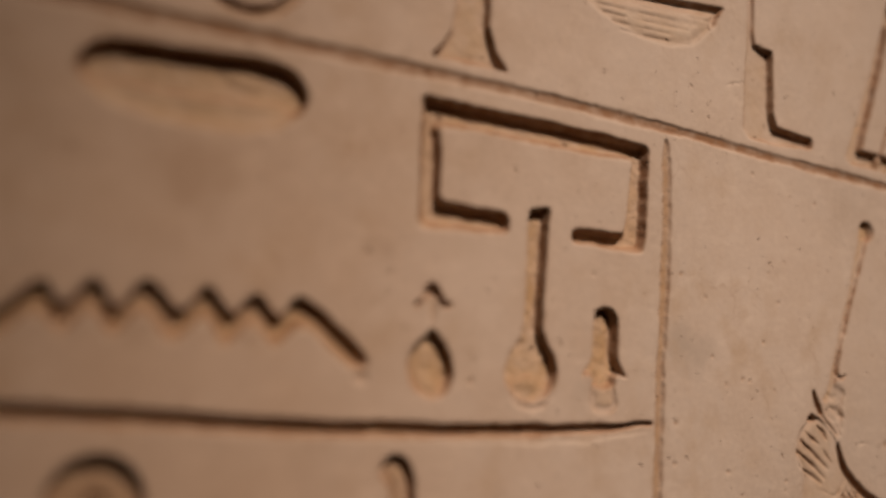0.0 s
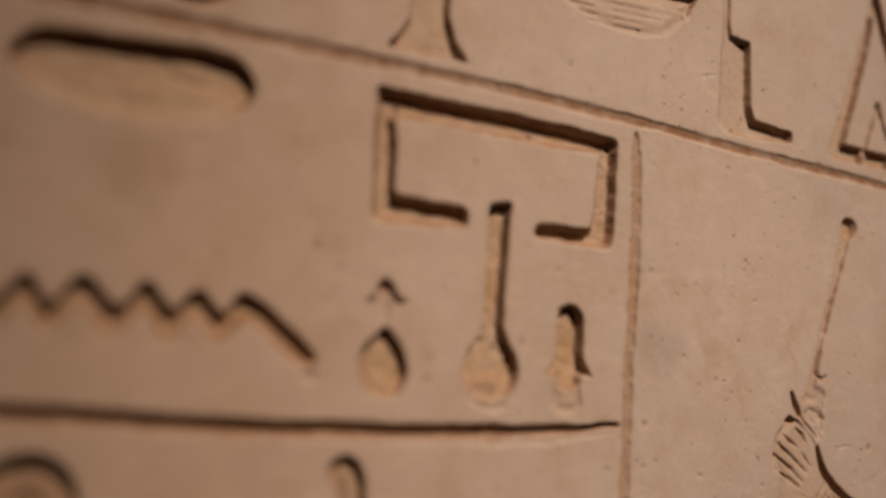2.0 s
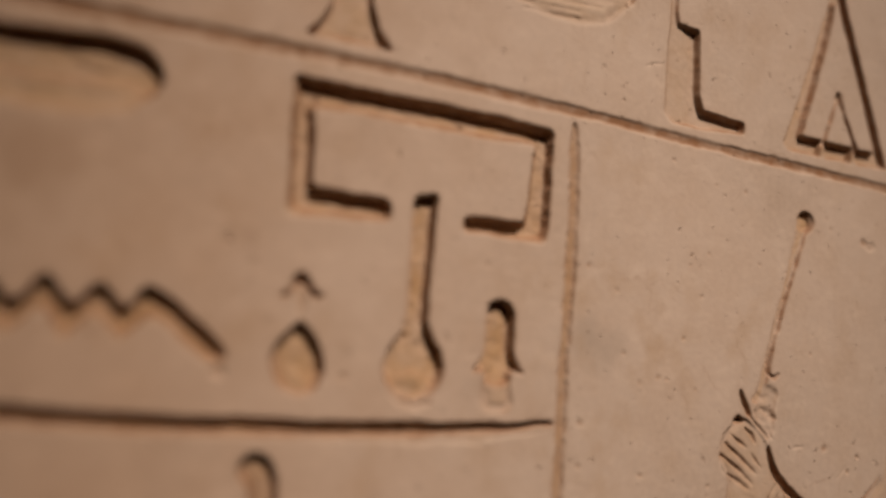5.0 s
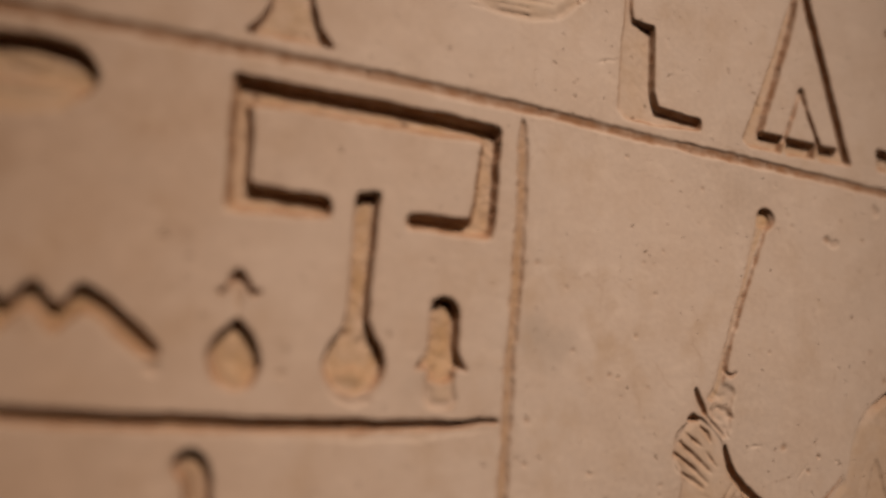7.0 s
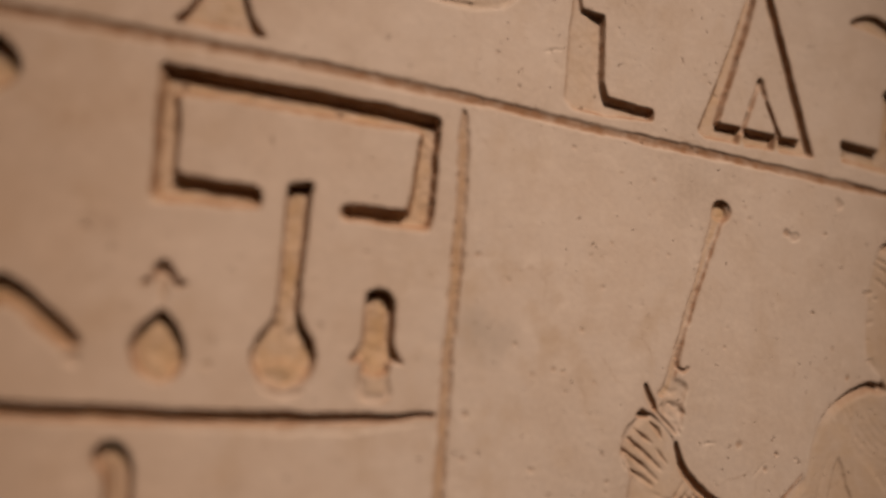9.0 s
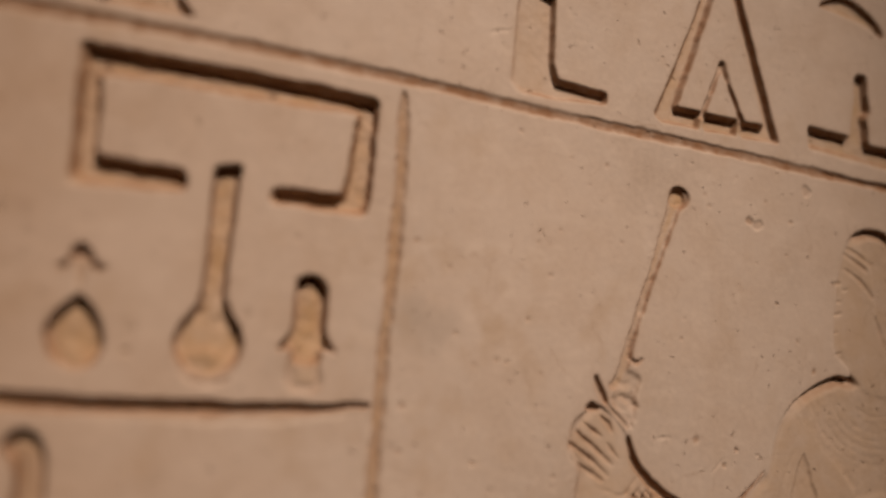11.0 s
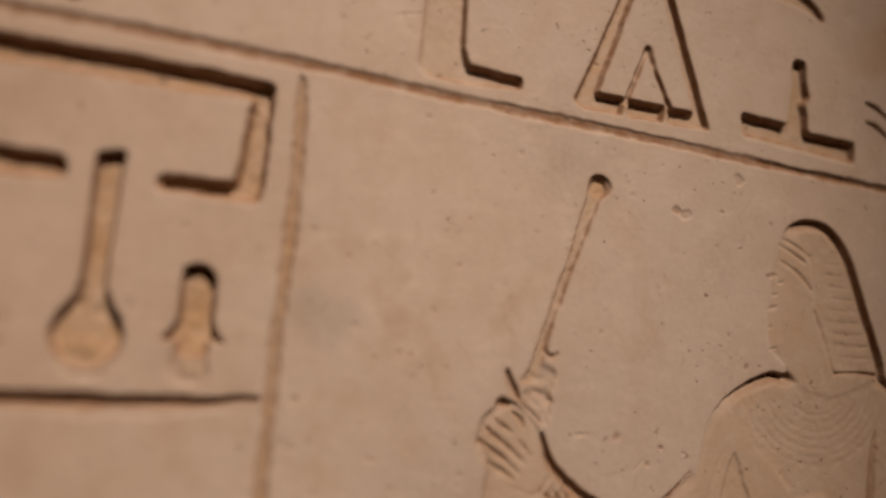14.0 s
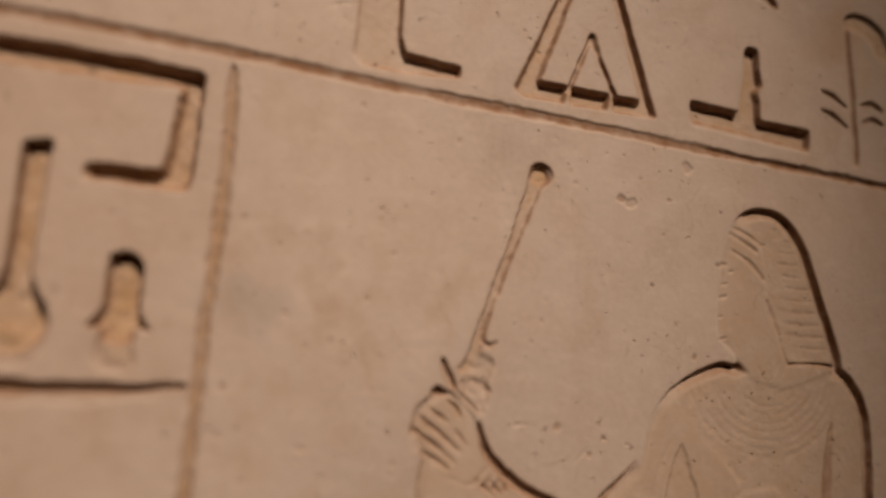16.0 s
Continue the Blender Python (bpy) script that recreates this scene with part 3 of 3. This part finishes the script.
# shoulders and chest, and the head with its long wig
chest = [(29, -22), (31.0, -18), (31.8, -17.05), (32.8, -16.02), (33.5, -15.26), (33.79, -13.97), (34.36, -12.72), (35.1, -11.91), (36.06, -11.25), (37.19, -10.72), (38.05, -10.44), (39.1, -10.5), (40.6, -9.8), (42.1, -10.1), (43.83, -10.18), (44.95, -10.3), (45.76, -10.55), (46.4, -11.2), (46.9, -12.04), (47.2, -13.57), (47.3, -16.87), (47.2, -22)]
head = [(40.2, -13.2), (39.2, -10.9), (38.5, -9.95), (37.72, -9.3), (37.62, -7.5), (37.78, -6.4), (37.82, -5.4), (38.2, -4.2), (38.37, -3.6), (38.66, -3.15), (39.26, -2.6), (40.24, -2.32), (41.23, -2.36), (42.11, -2.84), (42.87, -3.72), (43.51, -4.95), (44.05, -6.38), (44.76, -8.2), (45.35, -10.0), (44.9, -11.2), (42.4, -13.2)]
cut(joined(chest, head), 0.46, 0.1, 0.25, rise=0.88, reach=0.7, blunt=3, tooled=0.02, dust=0.42, fade=0.93, lift=0.9, stain_shade=0.1)
for line, widths in (
    ([(23.0, -13.36), (23.57, -13.73), (24.0, -14.0)], [0.12, 0.2, 0.1]),
    ([(22.7, -13.8), (23.68, -14.53), (24.6, -15.25)], [0.14, 0.26, 0.14]),
    ([(22.42, -14.34), (23.46, -15.02), (24.38, -15.74)], [0.16, 0.28, 0.14]),
    ([(22.86, -15.26), (23.5, -15.62), (24.14, -15.98)], [0.16, 0.28, 0.16]),
    ([(24.28, -14.28), (24.59, -14.62), (24.92, -14.96)], [0.1, 0.2, 0.12]),
    ([(23.9, -13.05), (24.32, -13.4), (24.55, -13.8)], [0.12, 0.3, 0.1])):
    cut(stroke(line, widths), 0.14, 0.07, 0.12, add=True, dust=0.45, ragged=0.04, stain_shade=0.8)
cut(stroke([(22.3, -14.36), (22.36, -14.7), (22.58, -15.17), (22.92, -15.34)], [0.1, 0.2, 0.2, 0.1]), 0.06, 0.1, 0.1, add=True, dust=0.4, ragged=0.06)
cut(stroke([(23.2, -16.08), (24.33, -16.4), (25.13, -16.63), (25.66, -16.4)], [0.08, 0.16, 0.18, 0.1]), 0.05, 0.08, 0.1, add=True, dust=0.4, ragged=0.07)
cut(stroke([(23.55, -11.28), (23.72, -11.7), (23.97, -12.15), (24.12, -12.4)], [0.24, 0.36, 0.34, 0.26]), 0.26, 0.08, 0.12, dust=0.4, stain_shade=0.3)
cut(stroke([(24.12, -12.4), (24.46, -12.75), (24.94, -13.13), (25.32, -13.45)], [0.12, 0.14, 0.24, 0.3]), 0.12, 0.08, 0.14, dust=0.4, stain_shade=0.4, ragged=0.08)
for k in range(4):
    cut(stroke([(25.95 + 0.33 * k, -15.8 - 0.26 * k), (25.45 + 0.4 * k, -16.5 - 0.22 * k)], 0.15), 0.1, 0.06, 0.08, add=True, dust=0.3, ragged=0.07, stain_shade=0.2)
    cut(stroke([(25.75 + 0.3 * k, -16.62 + 0.2 * k), (26.3 + 0.3 * k, -17.1 + 0.14 * k)], [0.08, 0.15]), 0.1, 0.06, 0.08, add=True, dust=0.3, ragged=0.07, stain_shade=0.2)
# undercut where the near arm leaves the chest, its shade painted dark brown
cut(stroke([(33.35, -15.4), (32.65, -16.15), (32.05, -16.72), (31.5, -17.3), (30.6, -18.4)], [0.06, 0.2, 0.28, 0.28, 0.24]), 0.32, 0.06, 0.12, add=True, dust=0.4, stain_shade=0.85)
# wig strands, fringe and lappet
for k in range(10):
    v = -3.92 - 0.61 * k
    start, end = (41.0, 40.9, 41.2, 41.75, 41.85, 41.6, 41.35, 41.6, 41.8, 42.1)[k], 42.36 + 0.37 * (-3.72 - v)
    cut(stroke([(start, v + 0.03), ((start + end) / 2, v - 0.02), (end, v + 0.03)], [0.12, 0.26, 0.2]), 0.03, 0.12, 0.2, ragged=0.1, add=True, dust=0.3, stain_shade=0.42)
for a, b, c in (((38.6, -3.56), (39.34, -3.79), (40.25, -4.22)), ((38.36, -3.88), (39.17, -4.2), (40.0, -4.62)), ((38.4, -4.68), (39.53, -5.22), (40.47, -6.05)), ((40.68, -7.15), (41.0, -7.85), (41.39, -8.74)), ((41.39, -8.74), (41.63, -9.6), (42.0, -10.37))):
    cut(stroke([a, b, c], [0.18, 0.3, 0.28]), 0.07, 0.1, 0.18, ragged=0.09, add=True, dust=0.35, stain_shade=0.4)
cut(stroke([(42.1, -10.3), (43.8, -10.2), (45.0, -10.3)], [0.18, 0.2, 0.3]), 0.14, 0.06, 0.14, add=True, dust=0.3)
# dents where the edge of the face has worn away
for u, v, size in ((37.95, -5.55, 0.3), (38.45, -5.85, 0.26), (38.12, -6.5, 0.22), (38.0, -7.2, 0.22), (37.95, -7.75, 0.16), (37.88, -8.2, 0.2), (38.02, -9.3, 0.3)):
    cut(stroke([(u - size, v - 0.05), (u, v), (u + size, v + 0.08)], [0.08, size * 0.9, 0.08]), 0.05, 0.08, 0.16, ragged=0.1, add=True, dust=0.3, stain_shade=0.4)
# rows of the broad collar, and the arms beside the chest
for k in range(7):
    r = 2.15 + 0.44 * k
    arc = [(40.75 + r * math.cos(a), -10.35 + (r - 0.02 * k) * math.sin(a)) for a in np.linspace(math.pi + 0.35, 2 * math.pi - 0.15, 9)]
    cut(stroke(arc, [0.1, 0.18, 0.24, 0.2, 0.26, 0.22, 0.26, 0.2, 0.12]), 0.013, 0.1, 0.12, ragged=0.16, add=True, dust=0.15)
cut(stroke([(40.2, -10.6), (40.45, -11.1), (41.0, -11.1), (41.4, -10.2)], 0.16), 0.025, 0.07, 0.1, add=True, dust=0.2)
cut(stroke([(44.75, -13.2), (44.52, -14.8), (44.36, -17), (44.25, -20)], [0.25, 0.6, 0.62, 0.62]), 0.1, 0.18, 0.18, add=True, dust=0.6, stain_shade=0.85, ragged=0.1)
cut(shape([(35.75, -14.4), (36.25, -15.1), (36.66, -16.2), (36.9, -17), (37.1, -20), (34.5, -20), (34.85, -17.1), (35.15, -15.7)]), 0.09, 0.22, 0.3, add=True, dust=0.2, ragged=0.12, tooled=0.03)
cut(stroke([(35.3, -14.3), (34.7, -15.4), (34.3, -17), (34.1, -20)], [0.15, 0.4, 0.45, 0.5]), 0.03, 0.2, 0.2, add=True, dust=0.2)

# broken places
carving("chipped_patch", "rough pale chipped patch in the stone above the fist", "chipped stone", "chips in the stone")
cut(shape([(24.75, -10.95), (25.5, -10.75), (26.1, -11.3), (25.85, -12.3), (25.9, -13.3), (25.4, -13.3), (24.9, -12.95), (24.35, -12.4), (24.6, -11.7)]), 0.11, 0.3, 0.3, ragged=0.16, tooled=0.1, dust=0.05, blunt=1)
cut(shape([(24.85, -12.0), (25.35, -11.95), (25.75, -12.2), (25.98, -12.75), (25.5, -12.6), (25.1, -12.3)]), 0.08, 0.2, 0.2, ragged=0.14, tooled=0.1, dust=0.05, blunt=1, add=True)
cut(stroke([(25.0, -12.95), (25.45, -13.2), (25.6, -13.6)], [0.2, 0.3, 0.2]), 0.1, 0.16, 0.2, ragged=0.12, tooled=0.08, add=True, dust=0.1)
cut(stroke([(24.6, -11.2), (25.1, -11.6), (25.6, -11.2)], [0.1, 0.35, 0.15]), 0.04, 0.12, 0.16, ragged=0.14, tooled=0.06, add=True, dust=0.1)
cut(stroke([(24.7, -12.5), (24.95, -12.1), (25.37, -12.5), (25.65, -12.75)], [0.1, 0.2, 0.24, 0.1]), 0.06, 0.12, 0.16, ragged=0.12, tooled=0.04, add=True, dust=0.1)
cut(stroke([(25.3, -13.2), (25.5, -13.35), (25.75, -13.6)], [0.1, 0.24, 0.1]), 0.1, 0.1, 0.12, ragged=0.1, add=True, dust=0.2, stain_shade=0.2)


def chip(u, v, size, deep, stain_shade, name="stone_chip", label="small shallow chip in the limestone face"):
    """A ragged little hollow."""
    carving(name, label, "chipped stone", "chips in the stone")
    cut(shape([(u + size * 0.72 * r * math.cos(a), v + size * 0.6 * r * math.sin(a)) for a, r in zip(np.linspace(0, 5.4, 7), dice.uniform(0.6, 1.2, 7))]), deep * 0.8, 0.12, 0.16, ragged=0.07, tooled=0.05, dust=0.05, stain_shade=stain_shade)


for u, v, size, deep in ((32.1, -2.85, 0.42, 0.08), (32.6, -3.0, 0.5, 0.06), (35.75, -0.75, 0.62, 0.07), (31.6, -14.43, 0.24, 0.12), (32.85, -14.65, 0.26, 0.12), (29.15, -13.95, 0.36, 0.05), (30.9, -15.15, 0.24, 0.08), (27.9, -16.0, 0.22, 0.1), (9.3, -6.4, 0.24, 0.08), (3.3, -11.45, 0.3, 0.08), (-1.4, -11.5, 0.5, 0.12), (4.2, -7.2, 0.3, 0.07), (-1.6, -6.6, 0.4, 0.07)):
    chip(u, v, size, deep, 0.7 if size < 0.5 else 0.25)
# weathered pits, some of them in loose clusters
for u, v, size in ((29.4, -0.1, 0.15), (31.2, -0.7, 0.18), (29.3, -1.8, 0.14), (29.6, -2.4, 0.18), (30.0, -1.8, 0.12), (29.8, -1.2, 0.1), (33.1, -1.7, 0.19), (34.8, -2.6, 0.2), (28.7, -7.4, 0.11), (31.3, -7.2, 0.15), (28.3, -8.2, 0.15), (28.2, -9.2, 0.2), (35.3, -8.8, 0.22), (36.4, -10.3, 0.23),
    (34.5, -4.4, 0.13), (32.6, -5.0, 0.13), (28.7, -5.4, 0.14), (19.0, -0.2, 0.21), (21.7, -1.1, 0.16), (23.6, -1.2, 0.17), (22.7, -2.3, 0.16), (23.4, -3.0, 0.13), (21.3, -4.6, 0.21), (24.6, -4.8, 0.2), (26.2, -4.0, 0.14), (23.4, -8.0, 0.13), (19.9, -8.9, 0.15), (21.6, -9.0, 0.12)):
    chip(u, v, size * 1.3, 0.05, 0.8, "stone_pit", "tiny dark weathered pit in the limestone face")
for u, v, size in ((17.4, -11.1, 0.18), (19.0, -10.9, 0.17), (20.7, -11.3, 0.15), (19.2, -11.8, 0.2), (14.3, -13.0, 0.26), (16.6, -14.0, 0.16), (17.6, -15.3, 0.26), (20.4, -15.0, 0.14), (21.6, -15.8, 0.23), (21.5, -16.3, 0.17), (15.4, -16.7, 0.22), (17.6, -16.6, 0.16), (26.6, -7.8, 0.14),
    (24.1, -9.1, 0.11), (14.4, -5.9, 0.23), (16.0, -6.9, 0.18), (16.5, -9.8, 0.17), (18.5, -10.8, 0.21), (19.9, -11.6, 0.12), (20.2, -5.3, 0.19), (20.75, -5.35, 0.16), (14.3, -14.9, 0.22), (20.9, -6.8, 0.16)):
    chip(u, v, size * 1.3, 0.05, 0.8, "stone_pit", "tiny dark weathered pit in the limestone face")
for line, widths, deep in (([(26.95, -14.0), (27.3, -13.93), (27.75, -13.92)], [0.06, 0.18, 0.06], 0.045), ([(30.1, -15.58), (30.47, -15.19), (30.85, -14.85)], [0.06, 0.16, 0.06], 0.04), ([(16.95, 4.08), (17.5, 4.38), (18.1, 4.49)], [0.06, 0.12, 0.06], 0.05), ([(25.95, -5.25), (26.5, -5.03)], [0.06, 0.14], 0.1)):
    carving("stone_scratch", "short shallow scratch in the limestone face", "scratch", "chips in the stone")
    cut(stroke(line, widths), deep, 0.06, 0.08, ragged=0.05, dust=0.1)

# ---- meshes of the carvings and of the face between them ----
HEIGHT = 1.5


def grid_mesh(name, cells, sub):
    """One mesh of the given cells of the face, each split sub x sub."""
    step = CELL // sub
    cj, ci = cells
    a = np.arange(sub)
    j = (cj[:, None, None] * CELL + a[None, :, None] * step + 0 * a[None, None, :]).ravel()
    i = (ci[:, None, None] * CELL + 0 * a[None, :, None] + a[None, None, :] * step).ravel()
    wide = NX + 1
    corners = np.stack([j * wide + i, j * wide + i + step, (j + step) * wide + i + step, (j + step) * wide + i], 1)
    used, faces = np.unique(corners.ravel(), return_inverse=True)
    vj, vi = used // wide, used % wide
    co = np.stack([AXIS_U[vi] / 100, DEPTH[vj, vi] / 100, HEIGHT + AXIS_V[vj] / 100], 1)
    mesh = bpy.data.meshes.new(name)
    mesh.vertices.add(len(co))
    mesh.vertices.foreach_set("co", co.astype(np.float32).ravel())
    count = len(corners)
    mesh.loops.add(count * 4)
    mesh.loops.foreach_set("vertex_index", faces.astype(np.int32).ravel())
    mesh.polygons.add(count)
    mesh.polygons.foreach_set("loop_start", np.arange(0, count * 4, 4, dtype=np.int32))
    mesh.update(calc_edges=True)
    mesh.polygons.foreach_set("use_smooth", np.ones(count, bool))
    layer = mesh.attributes.new("dust_bounce_tint", "FLOAT", "POINT")
    layer.data.foreach_set("value", DUST_BOUNCE[vj, vi].astype(np.float32))
    layer = mesh.attributes.new("patina_shade", "FLOAT", "POINT")
    layer.data.foreach_set("value", PATINA_SHADE[vj, vi].astype(np.float32))
    layer = mesh.attributes.new("rubbed_lit_lip", "FLOAT", "POINT")
    layer.data.foreach_set("value", LIP[vj, vi].astype(np.float32))
    normals = np.stack([SLOPE_U[vj, vi], -np.ones(len(vj)), SLOPE_V[vj, vi]], 1)
    normals /= np.linalg.norm(normals, axis=1)[:, None]
    mesh.normals_split_custom_set_from_vertices(normals.tolist())
    mesh.materials.append(STONE)
    return mesh


# worn lips, here crisp and there rubbed round
near_cut = blurred((DEPTH > 0).astype(float), 4) > 0
rubbed_off = ease(0.2 + 0.8 * wobble(1.6) + 0.4 * wobble(0.5))
DEPTH = np.where(near_cut, (1 - rubbed_off) * blurred(DEPTH, 1) + rubbed_off * blurred(blurred(DEPTH, 1), 2), DEPTH)
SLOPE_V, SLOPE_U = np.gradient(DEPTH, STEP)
# browner the steeper the cut: patinated faces plus painted shade
PATINA_SHADE = blurred(np.clip((np.hypot(SLOPE_U, SLOPE_V) - 0.15) / 0.9, 0, 1), 1)
PATINA_SHADE = np.maximum(np.maximum(PATINA_SHADE, 0.7 * blurred(blurred(PATINA_SHADE, 3), 3)), blurred(STAIN_SHADE, 2))
CUT = (DEPTH > 0.02).astype(float)
# pale rims just outside the cuts: rubbed stone and painted highlights
LIP = np.clip(2.2 * blurred(blurred(CUT, 3), 2) * (1 - blurred(CUT, 1)), 0, 1)
# every cell that holds any depth belongs to some carving
BLOCK = DEPTH[:NY, :NX].reshape(NY // CELL, CELL, NX // CELL, CELL).max((1, 3))
for dj, di in ((0, 0), (1, 0), (0, 1), (1, 1)):
    part_max = DEPTH[dj:NY + dj, di:NX + di].reshape(NY // CELL, CELL, NX // CELL, CELL).max((1, 3))
    BLOCK = np.maximum(BLOCK, part_max)
for _ in range(3):
    lost = (BLOCK > 1e-6) & (OWNER < 0)
    for j, i in zip(*np.nonzero(lost)):
        around = OWNER[max(j - 1, 0):j + 2, max(i - 1, 0):i + 2]
        if around.max() >= 0:
            OWNER[j, i] = around[around >= 0][0]
for k, (name, label, category, group, parts) in enumerate(CARVINGS):
    cells = np.nonzero(OWNER == k)
    if not parts:
        tagged(new(name, grid_mesh(name, cells, CELL)), label, category, group)
        continue
    thing = tagged(new(name), label, category, group)
    u, v = LOW_U + (cells[1] + 0.5) * STEP * CELL, LOW_V + (cells[0] + 0.5) * STEP * CELL
    thing.location = (u.mean() / 100, 0, HEIGHT + v.min() / 100)
    which = np.full(len(u), len(parts) - 1)
    for n in reversed(range(len(parts))):
        lo_u, lo_v, hi_u, hi_v = parts[n][1]
        which[(u > lo_u) & (u < hi_u) & (v > lo_v) & (v < hi_v)] = n
    for n, (part_name, _) in enumerate(parts):
        mine = which == n
        if mine.any():
            ob = new(part_name, grid_mesh(part_name, (cells[0][mine], cells[1][mine]), CELL))
            ob.parent, ob.matrix_parent_inverse = thing, Matrix.Translation(-thing.location)

wall = tagged(new("wall_north", grid_mesh("wall_north", np.nonzero(OWNER < 0), 1)), "smooth pinkish limestone tomb wall with pits and sunk carvings", "wall", kind="structure")


def box(name, lo, hi, mat, parent=None, label="", category="", bevel=0.0):
    bm = bmesh.new()
    bmesh.ops.create_cube(bm, size=1)
    for v in bm.verts:
        v.co = [(a + b) / 2 + c * (b - a) for a, b, c in zip(lo, hi, v.co)]
    if bevel:
        bmesh.ops.bevel(bm, geom=bm.edges[:], offset=bevel, segments=2, affect="EDGES")
    mesh = bpy.data.meshes.new(name)
    bm.to_mesh(mesh)
    bm.free()
    mesh.materials.append(mat)
    ob = new(name, mesh)
    ob.parent = parent
    return tagged(ob, label, category, kind="structure") if label else ob


# the wall goes on round the carved field, down to the floor and up to the ceiling
u0, u1, v0, v1 = LOW_U / 100, HIGH_U / 100, HEIGHT + LOW_V / 100, HEIGHT + HIGH_V / 100
box("wall_block", (-1.6, 0, 0), (u0, 0.3, 4.7), STONE, wall)
box("wall_block", (u1, 0, 0), (2.0, 0.3, 4.7), STONE, wall)
box("wall_block", (u0, 0, 0), (u1, 0.3, v0), STONE, wall)
box("wall_block", (u0, 0, v1), (u1, 0.3, 4.7), STONE, wall)
box("wall_block", (u0, 0.05, v0), (u1, 0.3, v1), DULL, wall)
# the rest of the chamber
box("floor", (-1.9, -4.3, -0.2), (2.3, 0.3, 0), FLOOR, None, "dusty worn stone chamber floor", "floor")
box("ceiling", (-1.9, -4.3, 4.7), (2.3, 0.3, 4.9), DULL, None, "dull flat limestone chamber ceiling", "ceiling")
box("wall_west", (-1.9, -4.0, 0), (-1.6, 0.3, 4.7), DULL, None, "dull bare limestone side wall", "wall")
box("wall_east", (2.0, -4.0, 0), (2.3, 0.3, 4.7), DULL, None, "dull bare limestone side wall", "wall")
box("wall_south", (-1.9, -4.3, 0), (2.3, -4.0, 4.7), DULL, None, "dull bare limestone back wall", "wall")
